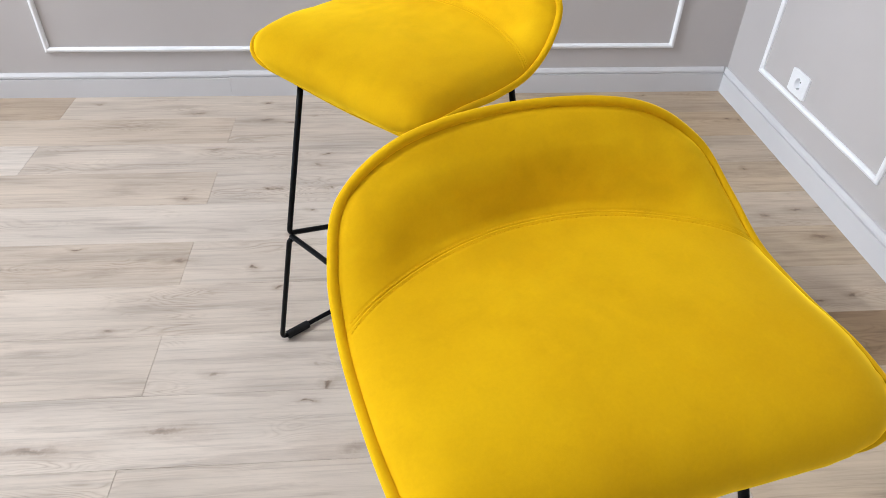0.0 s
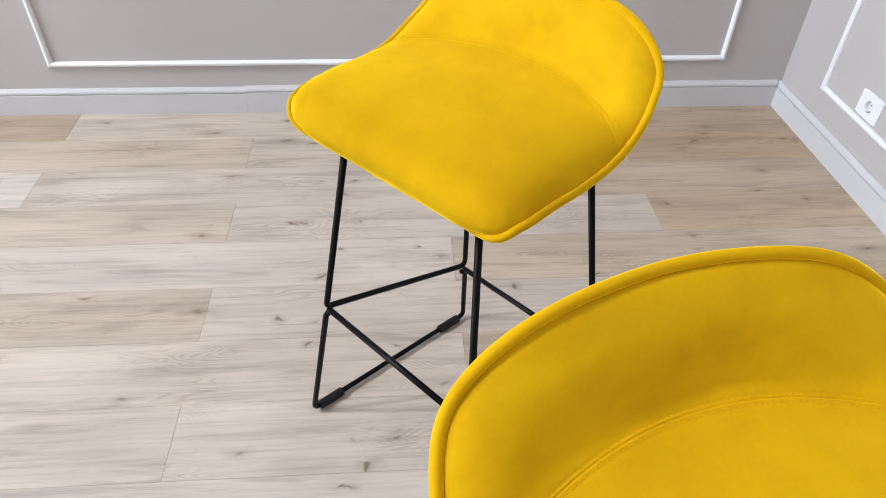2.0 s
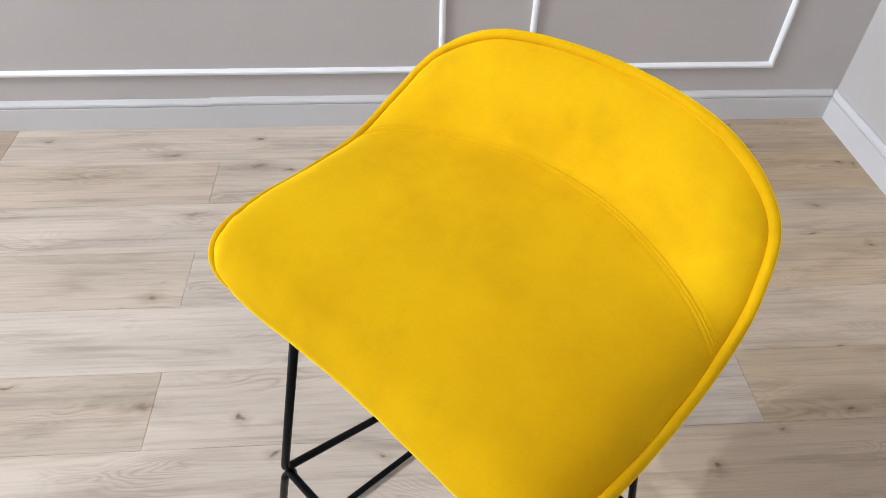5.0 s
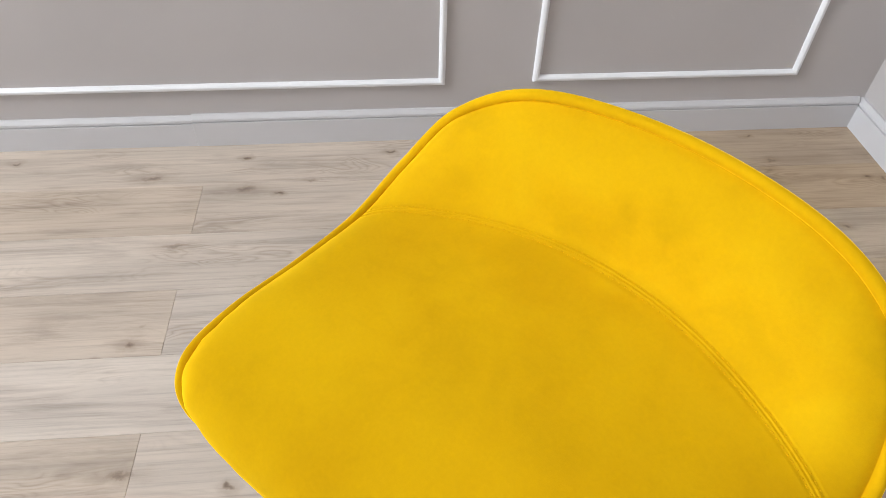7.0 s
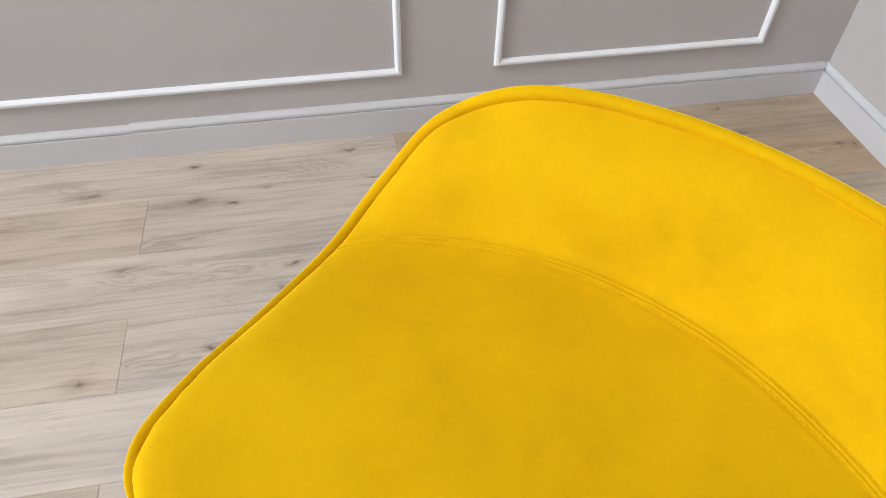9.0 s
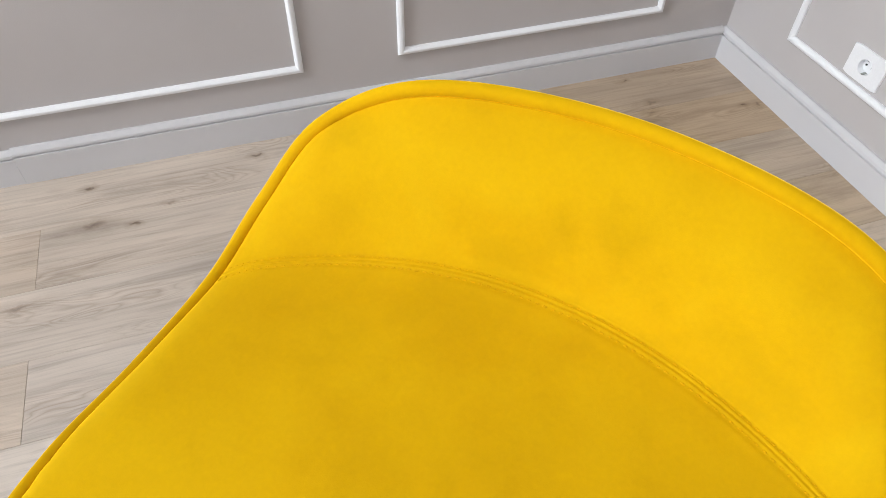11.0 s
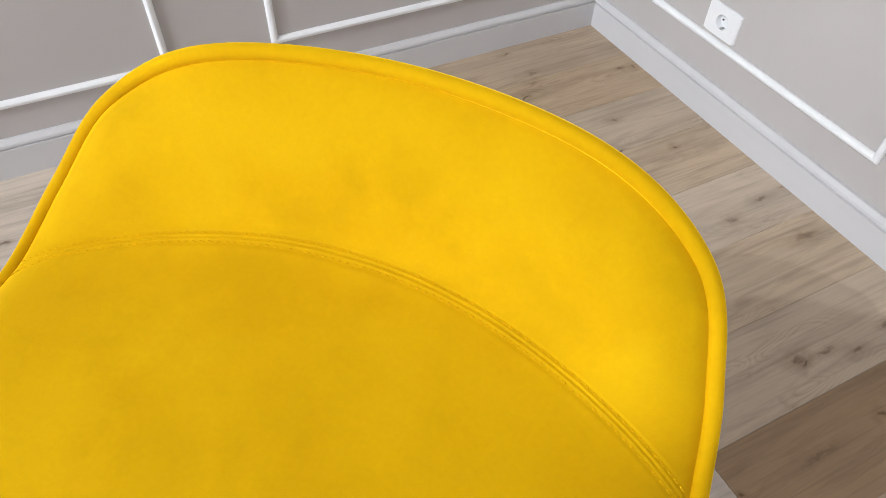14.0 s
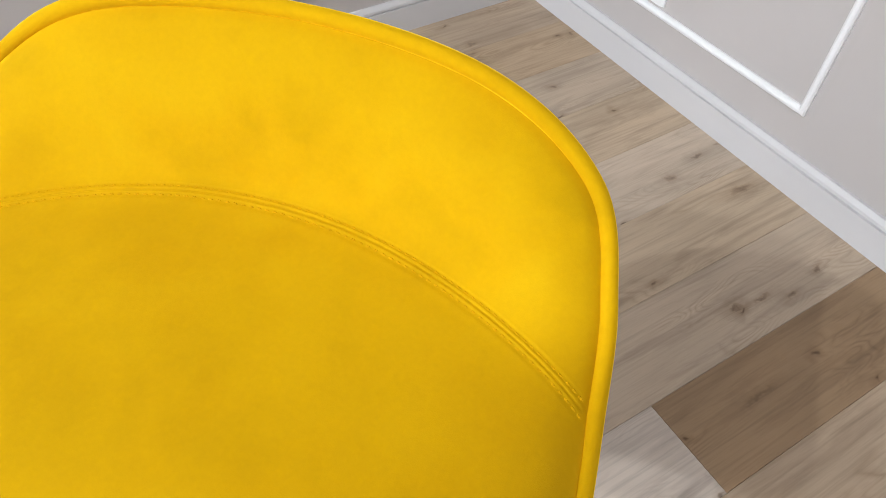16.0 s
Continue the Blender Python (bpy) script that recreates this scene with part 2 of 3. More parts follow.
SOCKET_WHITE = plain("white_socket_plastic", (0.83, 0.84, 0.86), 0.28, 200.0, 0.02)
CLIP_METAL = plain("nickel_plated_brass", (0.34, 0.36, 0.33), 0.4)
CLIP_METAL.node_tree.nodes["Principled BSDF"].inputs["Metallic"].default_value = 0.8
SOCKET_DARK = plain("dark_contact_hole", (0.03, 0.03, 0.03), 0.6)

# ---- mesh helpers ----


def link(name, bm, mat, smooth=False):
    me = bpy.data.meshes.new(name)
    bmesh.ops.recalc_face_normals(bm, faces=bm.faces)
    bm.to_mesh(me)
    bm.free()
    me.materials.append(mat)
    if smooth:
        me.shade_smooth()
    return new(name, me)


def part(name, bm, mat, parent, label="", smooth=False, at=None):
    ob = link(name, bm, mat, smooth)
    ob.parent = parent
    if at is not None:
        ob.matrix_basis = at
    if label:
        ob["label"] = label
    return ob


def box(bm, lo, hi, bevel=0.0):
    got = bmesh.ops.create_cube(bm, size=1.0)
    for v in got["verts"]:
        v.co = [lo[i] + (v.co[i] + 0.5) * (hi[i] - lo[i]) for i in range(3)]
    if bevel:
        edges = list({e for v in got["verts"] for e in v.link_edges})
        bmesh.ops.bevel(bm, geom=edges, offset=bevel, segments=2, affect="EDGES", profile=0.6)
    return bm


def boxes(*each, bevel=0.0):
    bm = bmesh.new()
    for lo, hi in each:
        box(bm, lo, hi, bevel)
    return bm


def prism(profile, along, start, end):
    """A profile of (out, up) pairs swept straight from start to end; along gives the outward direction in plan."""
    bm = bmesh.new()
    rings = []
    for at in (start, end):
        rings.append([bm.verts.new((at[0] + along[0] * o, at[1] + along[1] * o, at[2] + u)) for o, u in profile])
    n = len(profile)
    for i in range(n):
        bm.faces.new((rings[0][i], rings[0][(i + 1) % n], rings[1][(i + 1) % n], rings[1][i]))
    bm.faces.new(rings[0])
    bm.faces.new(rings[1][::-1])
    return bm


def fillet(points, radius, steps=5):
    """A polyline with its inner corners rounded."""
    points = [Vector(p) for p in points]
    out = [points[0]]
    for a, b, c in zip(points, points[1:], points[2:]):
        u, v = (a - b).normalized(), (c - b).normalized()
        half = u.angle(v) / 2
        reach = min(radius / math.tan(half), (a - b).length * 0.45, (c - b).length * 0.45)
        p, q = b + u * reach, b + v * reach
        for i in range(steps + 1):
            s = i / steps
            out.append(p * (1 - s) ** 2 + b * 2 * s * (1 - s) + q * s ** 2)
    return out + [points[-1]]


def sweep(bm, points, radius, sides=12, closed=False):
    """A round rod along points."""
    points = [Vector(p) for p in points]
    n = len(points)
    side, rings = None, []
    for i, p in enumerate(points):
        a = points[(i - 1) % n] if closed or i else p
        b = points[(i + 1) % n] if closed or i < n - 1 else p
        ahead = (b - a).normalized()
        if side is None:
            side = ahead.orthogonal().normalized()
        side = (side - ahead * side.dot(ahead)).normalized()
        up = ahead.cross(side)
        rings.append([bm.verts.new(p + radius * (math.cos(w) * side + math.sin(w) * up)) for w in (2 * math.pi * k / sides for k in range(sides))])
    last = n if closed else n - 1
    for i in range(last):
        a, b = rings[i], rings[(i + 1) % n]
        for k in range(sides):
            bm.faces.new((a[k], a[(k + 1) % sides], b[(k + 1) % sides], b[k]))
    if not closed:
        bm.faces.new(rings[0][::-1])
        bm.faces.new(rings[-1])
    return bm


# ---- setting: walls, ceiling, mouldings, skirting ----
north = tagged(link("wall_north", boxes(((WEST - WALL, NORTH, 0), (EAST + WALL, NORTH + WALL, TOP))), WALL_PAINT), "greige painted wall with white panel mouldings", "wall", kind="structure")
BOX_Y, BOX_Z, BOX = 2.090, 0.262, 0.021      # the recess for the power socket
east = tagged(link("wall_east", boxes(((EAST, SOUTH, 0), (EAST + WALL, BOX_Y - BOX, TOP)), ((EAST, BOX_Y + BOX, 0), (EAST + WALL, NORTH, TOP)),
                                      ((EAST, BOX_Y - BOX, 0), (EAST + WALL, BOX_Y + BOX, BOX_Z - BOX)), ((EAST, BOX_Y - BOX, BOX_Z + BOX), (EAST + WALL, BOX_Y + BOX, TOP)),
                                      ((EAST + 0.03, BOX_Y - BOX, BOX_Z - BOX), (EAST + WALL, BOX_Y + BOX, BOX_Z + BOX))), WALL_PAINT), "greige painted wall with a power socket", "wall", kind="structure")
tagged(link("wall_south", boxes(((WEST - WALL, SOUTH - WALL, 0), (EAST + WALL, SOUTH, TOP))), WALL_PAINT), "plain greige painted wall", "wall", kind="structure")
tagged(link("wall_west", boxes(((WEST - WALL, SOUTH, 0), (WEST, WIN_Y0, TOP)), ((WEST - WALL, WIN_Y1, 0), (WEST, NORTH, TOP)),
                               ((WEST - WALL, WIN_Y0, 0), (WEST, WIN_Y1, WIN_Z0)), ((WEST - WALL, WIN_Y0, WIN_Z1), (WEST, WIN_Y1, TOP))), WALL_PAINT),
       "plain greige painted wall with a window opening", "wall", kind="structure")
tagged(link("ceiling", boxes(((WEST - WALL, SOUTH - WALL, TOP), (EAST + WALL, NORTH + WALL, TOP + 0.2))), CEILING_PAINT), "plain white painted ceiling", "ceiling", kind="structure")

MOULD = [(0, 0), (0.006, 0), (0.011, 0.003), (0.013, 0.008), (0.013, 0.012), (0.009, 0.0165), (0.005, 0.019), (0, 0.019)]


def panel_moulding(name, wall, a0, a1, z0, z1, label):
    """A mitred frame of thin moulding on the north (n) or east (e) wall."""
    bm = bmesh.new()

    def at(a, out, z):
        return (a, NORTH - out, z) if wall == "n" else (EAST - out, a, z)
    corners = [(a0, z0, 1, 1), (a1, z0, -1, 1), (a1, z1, -1, -1), (a0, z1, 1, -1)]
    rings = [[bm.verts.new(at(a + sa * u, o, z + sz * u)) for o, u in MOULD] for a, z, sa, sz in corners]
    for r, q in zip(rings, rings[1:] + rings[:1]):
        for i in range(len(MOULD)):
            j = (i + 1) % len(MOULD)
            bm.faces.new((r[i], r[j], q[j], q[i]))
    return tagged(link(name, bm, WHITE_PAINT), label, "wall moulding", kind="structure")


panel_moulding("trim", "n", -1.180, 0.222, 0.183, 2.25, "white painted rectangular panel moulding on wall")
panel_moulding("trim", "n", 0.476, 1.277, 0.187, 2.25, "white painted rectangular panel moulding on wall")
panel_moulding("trim", "e", 1.563, 2.348, 0.193, 2.25, "white painted panel moulding round power socket")


def skirting_profile(height, proud):
    h = height - 0.098
    return [(0, 0), (proud, 0), (proud, 0.074 + h), (proud - 0.006, 0.0755 + h), (proud - 0.006, 0.0795 + h), (proud - 0.001, 0.0805 + h),
            (proud - 0.002, 0.087 + h), (proud - 0.007, 0.094 + h), (proud - 0.010, 0.098 + h), (0, 0.098 + h)]


JOINT = -0.511
tagged(link("baseboard", prism(skirting_profile(0.099, 0.0155), (0, -1), (WEST, NORTH, 0), (JOINT - 0.0006, NORTH, 0)), TRIM_PAINT), "pale grey painted skirting board with a bead", "skirting board", kind="structure")
tagged(link("baseboard", prism(skirting_profile(0.1035, 0.017), (0, -1), (JOINT + 0.0006, NORTH, 0), (EAST - 0.0183, NORTH, 0)), TRIM_PAINT), "pale grey painted skirting board with a bead", "skirting board", kind="structure")
tagged(link("baseboard", prism(skirting_profile(0.101, 0.018), (-1, 0), (EAST, SOUTH, 0), (EAST, NORTH - 0.0005, 0)), TRIM_PAINT), "pale grey painted skirting board with a bead", "skirting board", kind="structure")

# window in the west wall, out of the camera's view
window = tagged(new("window_1"), "white framed window letting in daylight", "window", kind="structure")
window.location = (WEST, (WIN_Y0 + WIN_Y1) / 2, WIN_Z0)
wy, wh = (WIN_Y1 - WIN_Y0) / 2, WIN_Z1 - WIN_Z0
part("window_frame", boxes(((-0.14, -wy, 0), (-0.08, -wy + 0.05, wh)), ((-0.14, wy - 0.05, 0), (-0.08, wy, wh)),
                           ((-0.14, -wy + 0.05, 0), (-0.08, wy - 0.05, 0.05)), ((-0.14, -wy + 0.05, wh - 0.05), (-0.08, wy - 0.05, wh))), WHITE_PAINT, window)
part("window_sill", boxes(((-0.07, -wy - 0.04, -0.03), (0.05, wy + 0.04, -0.002)), bevel=0.004), WHITE_PAINT, window)

# flush ceiling lamp, above the camera's view
OPAL, opal_tree, opal_bsdf = material("lit_opal_glass")
opal_bsdf.inputs["Base Color"].default_value = (0.9, 0.88, 0.84, 1)
opal_bsdf.inputs["Emission Color"].default_value = (1.0, 0.94, 0.86, 1)
opal_bsdf.inputs["Emission Strength"].default_value = 2.0
for lamp_x, lamp_y in LAMPS:
    ceiling_light = tagged(new("ceiling_light"), "small round white ceiling lamp with opal diffuser", "ceiling lamp", "ceiling lamps in a row")
    ceiling_light.location = (lamp_x, lamp_y, TOP)
    bm = bmesh.new()
    bmesh.ops.create_cone(bm, cap_ends=True, segments=40, radius1=0.095, radius2=0.1, depth=0.04, matrix=pose(0, 0, -0.02))
    part("housing", bm, WHITE_PAINT, ceiling_light)
    bm = bmesh.new()
    bmesh.ops.create_cone(bm, cap_ends=True, segments=40, radius1=0.078, radius2=0.088, depth=0.02, matrix=pose(0, 0, -0.05))
    part("diffuser", bm, OPAL, ceiling_light)

# ---- power socket on the east wall ----
socket = tagged(new("power_socket"), "white plastic wall socket with round recess", "socket")
socket.location = (EAST, BOX_Y, BOX_Z)
HW, HH = 0.056, 0.041


def socket_plate():
    bm = bmesh.new()
    rim_r, steps = 0.0215, 32
    circle = [(rim_r * math.cos(2 * math.pi * i / steps), rim_r * math.sin(2 * math.pi * i / steps)) for i in range(steps)]
    inner = [bm.verts.new((-0.0070, y, z)) for y, z in circle]
    outer = []
    for y, z in circle:
        k = min(HW / max(abs(y), 1e-6), HH / max(abs(z), 1e-6))
        outer.append((y * k, z * k))
    face = [bm.verts.new((-0.0070, y * 0.965, z * 0.955)) for y, z in outer]
    edge = [bm.verts.new((-0.0052, y, z)) for y, z in outer]
    foot = [bm.verts.new((0.0, y, z)) for y, z in outer]
    for i in range(steps):
        j = (i + 1) % steps
        bm.faces.new((inner[i], inner[j], face[j], face[i]))
        bm.faces.new((face[i], face[j], edge[j], edge[i]))
        bm.faces.new((edge[i], edge[j], foot[j], foot[i]))
    return bm


def socket_well():
    bm = bmesh.new()
    steps = 32
    rings = []
    for r, x in ((0.0215, -0.0070), (0.0205, -0.0080), (0.0195, -0.0070), (0.0190, 0.0080)):
        rings.append([bm.verts.new((x, r * math.cos(2 * math.pi * i / steps), r * math.sin(2 * math.pi * i / steps))) for i in range(steps)])
    for a, b in zip(rings, rings[1:]):
        for i in range(steps):
            j = (i + 1) % steps
            bm.faces.new((a[i], a[j], b[j], b[i]))
    bm.faces.new(rings[-1])
    return bm


part("plate", socket_plate(), SOCKET_WHITE, socket)
part("well", socket_well(), SOCKET_WHITE, socket, smooth=False)
for side in (-1, 1):
    bm = bmesh.new()
    bmesh.ops.create_cone(bm, cap_ends=True, segments=14, radius1=0.0026, radius2=0.0026, depth=0.002, matrix=pose(0.0072, side * 0.0095, 0, 0, 90, 0))
    part("contact_hole", bm, SOCKET_DARK, socket)
for side in (-1, 1):
    part("earth_clip", boxes(((-0.0060, -0.0035, side * 0.0185 - 0.0014), (0.0076, 0.0035, side * 0.0185 + 0.0014)), bevel=0.0006), CLIP_METAL, socket)

# ---- bar stools ----
# half of the seat's edge, from the middle of the front round to the middle of the back: x across, y to the front, z up
EDGE = [(0, .203, .707), (.119, .212, .718), (.199, .2305, .740), (.2285, .212, .764), (.238, .1565, .773), (.241, .082, .772),
        (.241, .002, .782), (.2345, -.062, .818), (.209, -.1125, .866), (.1315, -.1355, .910), (0, -.152, .919)]
# the middle line of the cushion and of the shell's underside, at the same stations
CREST = [(0.203, 0.707), (0.207, 0.729), (0.208, 0.756), (0.180, 0.777), (0.112, 0.792), (0.025, 0.795), (-0.081, 0.800), (-0.118, 0.831), (-0.138, 0.872), (-0.148, 0.902), (-0.152, 0.919)]
BELLY = [(0.203, 0.707), (0.197, 0.704), (0.187, 0.706), (0.168, 0.704), (0.102, 0.709), (0.000, 0.716), (-0.092, 0.739), (-0.148, 0.797), (-0.169, 0.855), (-0.165, 0.898), (-0.152, 0.919)]
SEAM = 6.0


def spline(rows, s):
    """Catmull-Rom through rows at the station s; the ends mirror across the middle."""
    rows = np.asarray(rows, float)
    flip = np.array([-1.0, 1.0, 1.0]) if rows.shape[1] == 3 else np.ones(rows.shape[1])
    full = np.concatenate([rows[1:2] * flip, rows, rows[-2:-1] * flip])
    i = min(int(s), len(rows) - 2)
    u = s - i
    a, b, c, d = full[i:i + 4]
    return 0.5 * (2 * b + (c - a) * u + (2 * a - 5 * b + 4 * c - d) * u * u + (3 * b - a - 3 * c + d) * u ** 3)


def seat_row(s, middle, w, flat):
    e, m = spline(EDGE, s), spline(middle, s)
    g, h = 1 - w * w, 1 - np.abs(w) ** flat
    return np.stack([e[0] * w, e[1] + (m[0] - e[1]) * g, e[2] + (m[1] - e[2]) * h], -1)


def seat_grid(stations, middle, columns, flat):
    w = np.sin(np.linspace(-1, 1, columns) * math.pi / 2) * 0.6 + np.linspace(-1, 1, columns) * 0.4
    return np.array([seat_row(s, middle, w, flat) for s in stations])


def grid_normals(grid):
    du = np.gradient(grid, axis=1)
    dv = np.gradient(grid, axis=0)
    n = np.cross(dv, du)
    n /= np.maximum(np.linalg.norm(n, axis=-1, keepdims=True), 1e-9)
    return n


def grid_mesh(grid):
    rows, cols = grid.shape[:2]
    me = bmesh.new()
    verts = [[me.verts.new(p) for p in row] for row in grid]
    for i in range(rows - 1):
        for j in range(cols - 1):
            me.faces.new((verts[i][j], verts[i][j + 1], verts[i + 1][j + 1], verts[i + 1][j]))
    bmesh.ops.remove_doubles(me, verts=me.verts, dist=0.0004)
    return me


def rim_points(count=160):
    half = [spline(EDGE, 10 * i / count) for i in range(count + 1)]
    return half + [p * np.array([-1, 1, 1]) for p in half[-2:0:-1]]


def cushion_grid():
    near = (-.16, -.115, -.075, -.05, -.03, -.015, 0, .015, .03, .05, .075, .115, .16)
    ends = [.02, .05, .09, .14, 9.80, 9.86, 9.91, 9.95, 9.98]
    stations = sorted(set([x for x in np.linspace(0.2, 9.74, 70) if abs(x - SEAM) > .2] + ends + [SEAM + d for d in near]))
    grid = seat_grid(stations, CREST, 81, 2.3)
    rim = np.array(rim_points(500))
    gap = np.array([np.sqrt(((line[:, None, :] - rim[None]) ** 2).sum(-1)).min(-1) for line in grid])
    n = grid_normals(grid)
    n[n[..., 2] + 0.6 * n[..., 1] < 0] *= -1
    wide = np.interp(stations, [0, 1.6, 3.2, 6.1, 7.4, 10], [.055, .052, .056, .050, .064, .066])[:, None]
    high = np.interp(stations, [0, 1.6, 3.2, 6.1, 7.4, 10], [.027, .026, .0255, .0200, .0310, .0350])[:, None]
    q = np.clip(gap / wide, 0, 1)
    roll = np.interp(stations, [0, 2, 3.5, 6, 7.4, 10], [.6, .62, .75, .75, .80, .85])[:, None]
    puff = high * (1 - (1 - q) ** 2) ** roll - 0.0048 * np.clip(1 - gap / 0.009, 0, 1)
    for _ in range(6):      # soften the padding away from the edge and the seam
        around = puff.copy()
        around[1:-1, 1:-1] = (puff[:-2, 1:-1] + puff[2:, 1:-1] + puff[1:-1, :-2] + puff[1:-1, 2:] + 2 * puff[1:-1, 1:-1]) / 6
        puff = np.where(gap > 0.010, around, puff)
    dip = np.interp(np.array(stations) - SEAM, [-.16, -.115, -.075, -.05, -.03, -.015, 0, .015, .03, .05, .075, .115, .16],
                    [0, .0003, -.0013, .0002, .0003, -.0002, -.0010, -.0002, .0003, .0002, -.0013, .0003, 0])
    fade = np.clip(gap / 0.02, 0, 1)
    turn = np.arctan2(grid[..., 1] - 0.13, np.abs(grid[..., 0]) - 0.13)
    corner = np.exp(-((turn - 0.75) / 0.45) ** 2) * np.exp(-((gap - 0.009) / 0.010) ** 2) * (grid[..., 1] > 0.13)
    puff = puff - 0.0022 * corner * (0.5 + 0.5 * np.sin(turn * 30 + 3 * grid[..., 0]))
    soft = np.array([[0.0005 * noise.noise(Vector(p) * 17) + 0.0007 * noise.noise(Vector(p) * 45) for p in row] for row in grid])
    grid = grid + n * (puff + dip[:, None] * fade + soft * fade)[..., None]
    return np.array(stations), grid, n


def stitching(stations, grid, n):
    """Two rows of stitches beside the seam."""
    bm = bmesh.new()
    for offset in (-.075, .075):
        i = int(np.argmin(np.abs(stations - SEAM - offset)))
        line = grid[i] + n[i] * 0.0003
        length = np.concatenate([[0], np.cumsum(np.linalg.norm(np.diff(line, axis=0), axis=1))])
        for s in np.arange(0.016, length[-1] - 0.016, 0.0058):
            ends = [Vector([np.interp(s + d, length, line[:, k]) for k in range(3)]) for d in (0, 0.0012, 0.0024, 0.0036)]
            up = Vector([np.interp(s, length, n[i][:, k]) for k in range(3)])
            ends[0] -= up * 0.0012
            ends[3] -= up * 0.0012
            sweep(bm, ends, 0.0009, 6)
    return bm


def seat_underside():
    return grid_mesh(seat_grid(list(np.linspace(0.03, 9.97, 60)), BELLY, 45, 4.0))


def bar_stool():
    stool = tagged(new("bar_stool"), "mustard yellow velvet bar stool on black wire legs", "bar stool", "bar stools in the room")
    stations, grid, n = cushion_grid()
    cushion = part("seat_cushion", grid_mesh(grid), VELVET, stool, "padded yellow velvet seat with low curved back", True)
    tagged(part("stitching", stitching(stations, grid, n), THREAD, cushion, "double row of yellow stitches along the seam"), kind="stuff")
    part("seat_shell", seat_underside(), VELVET, stool, "yellow velvet covered underside", True)
    part("piping", sweep(bmesh.new(), rim_points(150), 0.0058, 12, True), VELVET, stool, "round yellow velvet piping along the edge", True)
    R = 0.006
    skew = pose(-.0167, .0009, 0, 0, 0, -1.56)      # the wire frame sits a little off the seat's middle
    for side in (-1, 1):
        front, rear = ((.162, .177), (.130, -.090)) if side > 0 else ((-.108, .155), (-.122, -.089))
        upper = fillet([(*front, .712), (side * .187, .2375, .352), (side * .182, -.153, .217), (*rear, .726)], 0.014)
        part("leg_frame", sweep(bmesh.new(), upper, R), STEEL, stool, smooth=True, at=skew)
        lower = fillet([(side * .183, .2245, .337), (side * .188, .2395, .332), (side * .237, .271, .0125), (side * .203, -.181, .0125), (side * .185, -.158, .196), (side * .182, -.142, .203)], 0.016)
        sled = part("sled", sweep(bmesh.new(), lower, R), STEEL, stool, smooth=True, at=skew)
        heel, toe = Vector((side * .203, -.181, .0115)), Vector((side * .237, .271, .0115))
        for k in (.11, .90):
            a, way = heel.lerp(toe, k), (toe - heel).normalized()
            bm = sweep(bmesh.new(), [a - way * .030, a - way * .028, a + way * .028, a + way * .030], 0.0105, 16)
            part("foot_pad", bm, RUBBER, sled, "black plastic glide", True)
    part("front_bar", sweep(bmesh.new(), [(-.187, .2335, .342), (.187, .2335, .342)], R), STEEL, stool, smooth=True, at=skew)
    part("back_bar", sweep(bmesh.new(), [(-.182, -.150, .208), (.182, -.150, .208)], R), STEEL, stool, smooth=True, at=skew)
    for side in (-1, 1):
        bm = boxes(((side * .125 - .02, -.13, .704), (side * .125 + .02, .19, .712)), bevel=.002)
        part("mounting_plate", bm, STEEL, stool)
    return stool


far_stool = bar_stool()
near_stool = copy_thing(far_stool, pose(.2985, .5257, 0, 0, 0, -165.49))
far_stool.matrix_basis = pose(.1842, 1.2280, 0, 0, 0, 133.08)

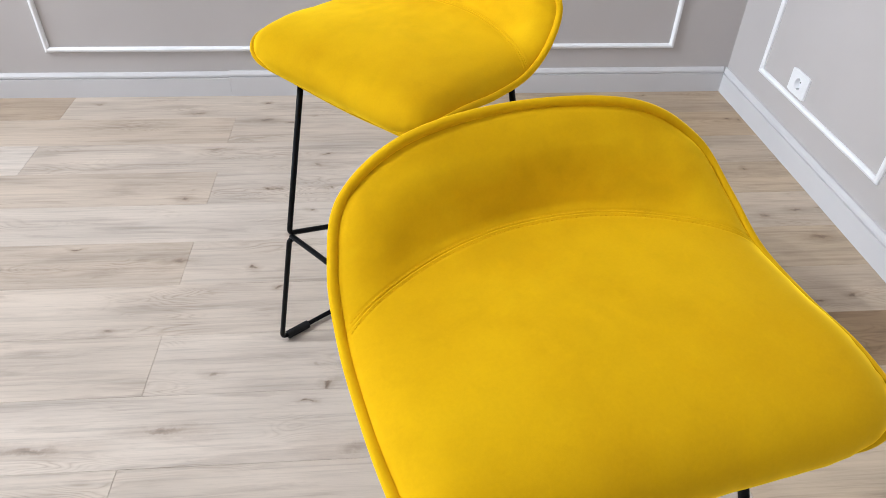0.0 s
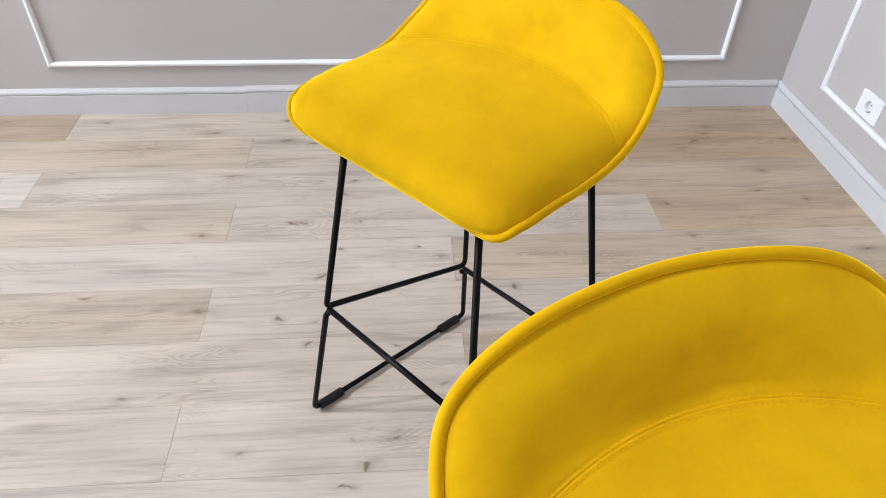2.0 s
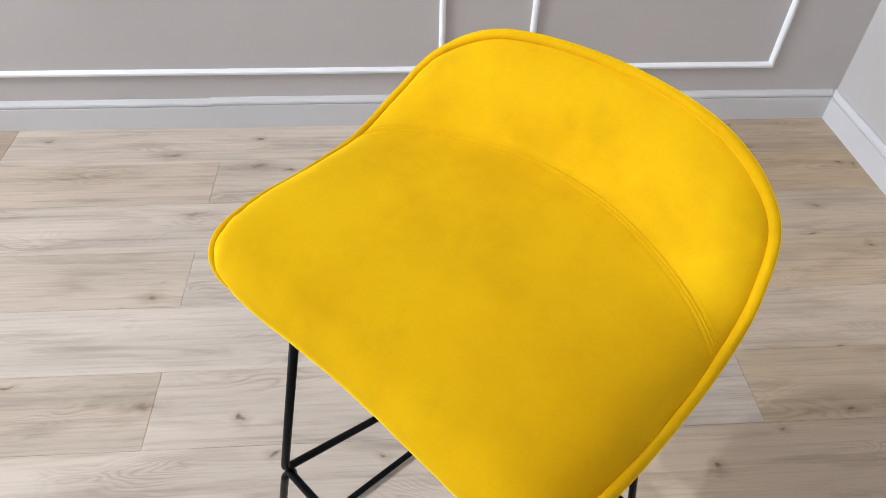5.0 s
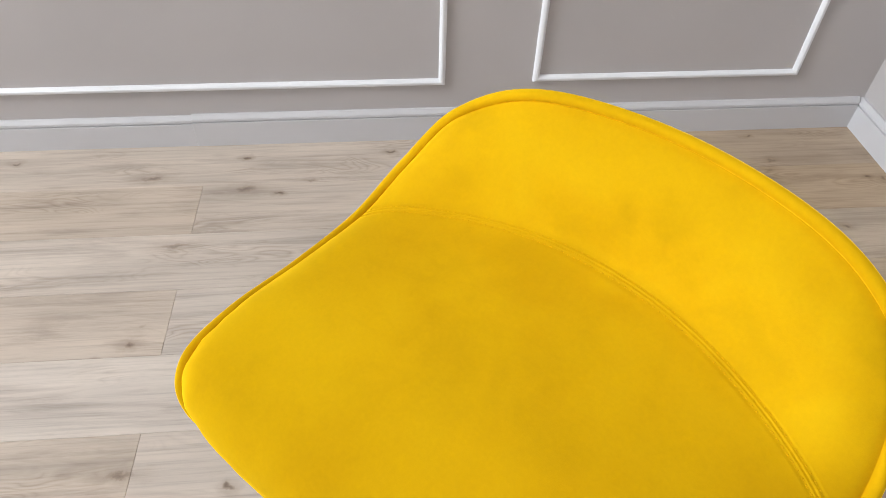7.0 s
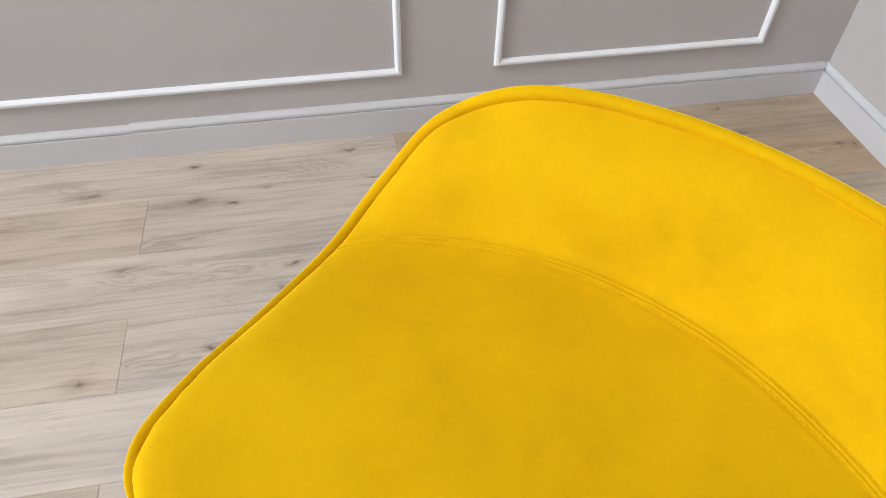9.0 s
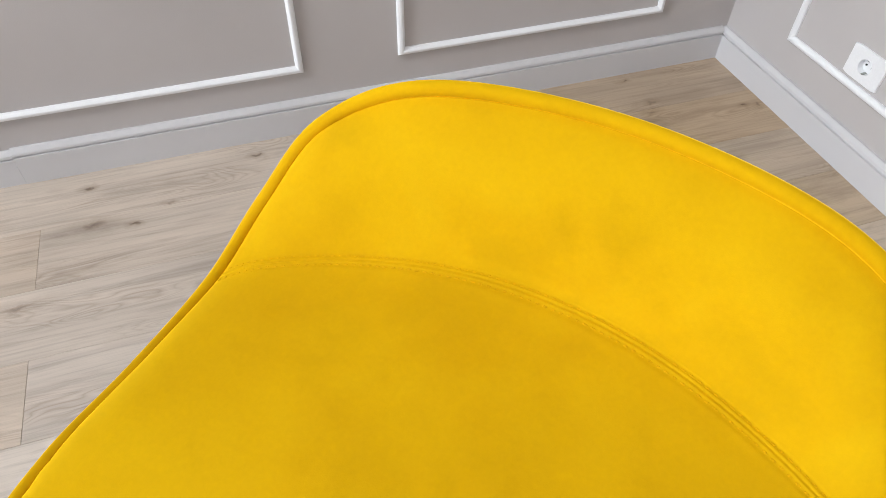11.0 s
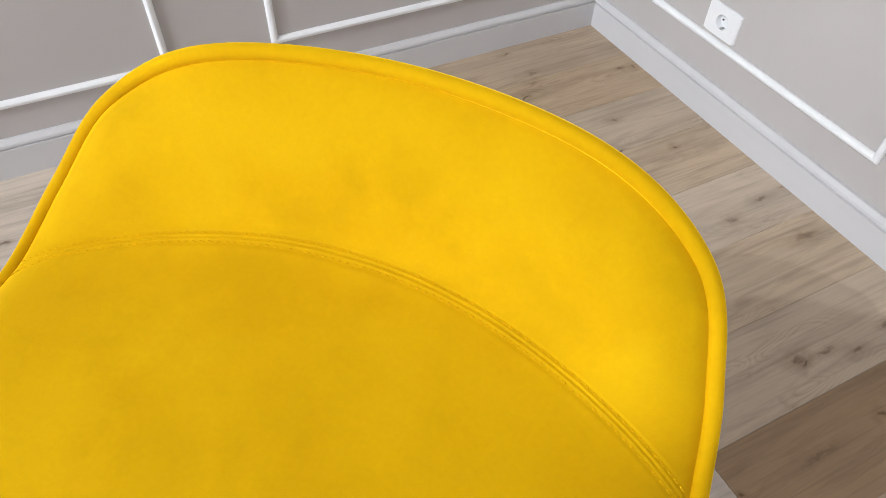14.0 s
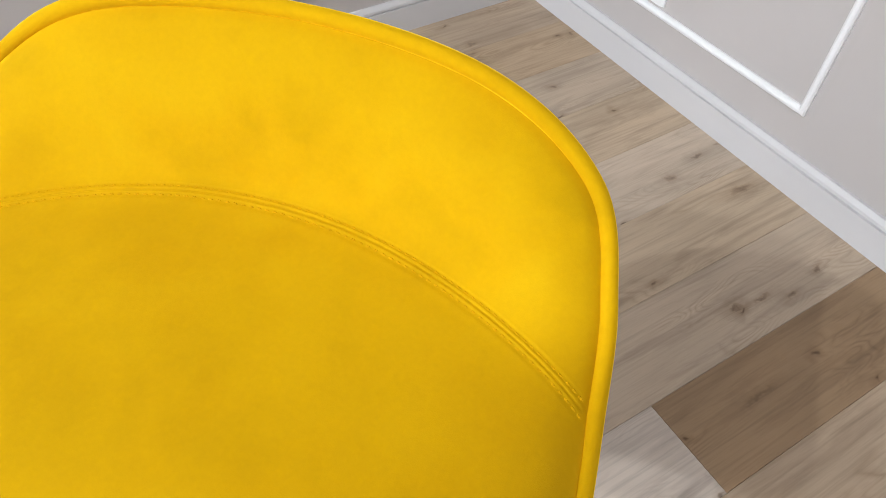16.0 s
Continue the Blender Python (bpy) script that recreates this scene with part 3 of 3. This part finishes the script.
# ---- floor boards ----
floor = tagged(link("floor", boxes(((WEST - WALL, SOUTH - WALL, -0.12), (EAST + WALL, NORTH + WALL, -0.012))), SUBFLOOR), "light oak board floor laid in half bond", "floor", kind="structure")
LONG, WIDE, DEEP = 1.3105, 0.1915, 0.010
BOARD = {}
TONES = {(-1, 0): .78, (0, 1): .60, (0, 0): 1.0, (0, -1): .95, (1, 0): .92, (2, 0): .99, (1, -1): .96, (2, -1): .90, (2, 1): .94, (3, -1): 1.0, (3, 0): 1.0, (4, -1): .88,
         (4, 0): 1.03, (4, 1): .92, (5, -2): 1.04, (5, -1): .98, (6, -1): .86, (6, 0): .93, (7, -2): .74, (7, -1): .92, (7, 0): .84, (6, 1): .84, (5, 0): .95}     # tone of single boards, by row and place in the row


def board(length, width):
    key = (round(length, 4), round(width, 4))
    if key not in BOARD:
        bm = box(bmesh.new(), (0.0002, 0.0002, -DEEP), (length - 0.0002, width - 0.0002, 0))
        top = [e for e in bm.edges if all(v.co.z > -0.001 for v in e.verts)]
        bmesh.ops.bevel(bm, geom=top, offset=0.0007, segments=1, affect="EDGES")
        me = bpy.data.meshes.new("plank")
        bm.to_mesh(me)
        bm.free()
        me.materials.append(OAK)
        BOARD[key] = me
    return BOARD[key]


row = math.floor((SOUTH - 1.0545) / WIDE)
y = 1.0545 + row * WIDE
while y < NORTH:
    lo_y, hi_y = max(y, SOUTH), min(y + WIDE, NORTH)
    x = (-0.468 if row % 2 == 0 else 0.190) - LONG * 9
    while x < EAST:
        lo_x, hi_x = max(x, WEST), min(x + LONG, EAST)
        if EAST - hi_x < 0.06:      # no sliver at the wall
            hi_x = EAST
        if hi_x - lo_x > 0.01 and hi_y - lo_y > 0.01:
            ob = new("plank", board(hi_x - lo_x, hi_y - lo_y))
            ob.location = (lo_x, lo_y, 0)
            shade = TONES.get((row, round(x / LONG)), 1.0)
            warm_shade = 1.0 if lo_x > 0.5 else 0.6 if lo_x > 0 else 0.0      # warmer, dimmer light towards the east wall, put into the board colour as brown
            ob.color = (shade * (1 - 0.06 * warm_shade), shade ** 1.35 * (1 - 0.14 * warm_shade), shade ** 1.8 * (1 - 0.27 * warm_shade), 1)
            ob.parent = floor
        x = hi_x if hi_x == EAST else x + LONG
    y += WIDE
    row += 1
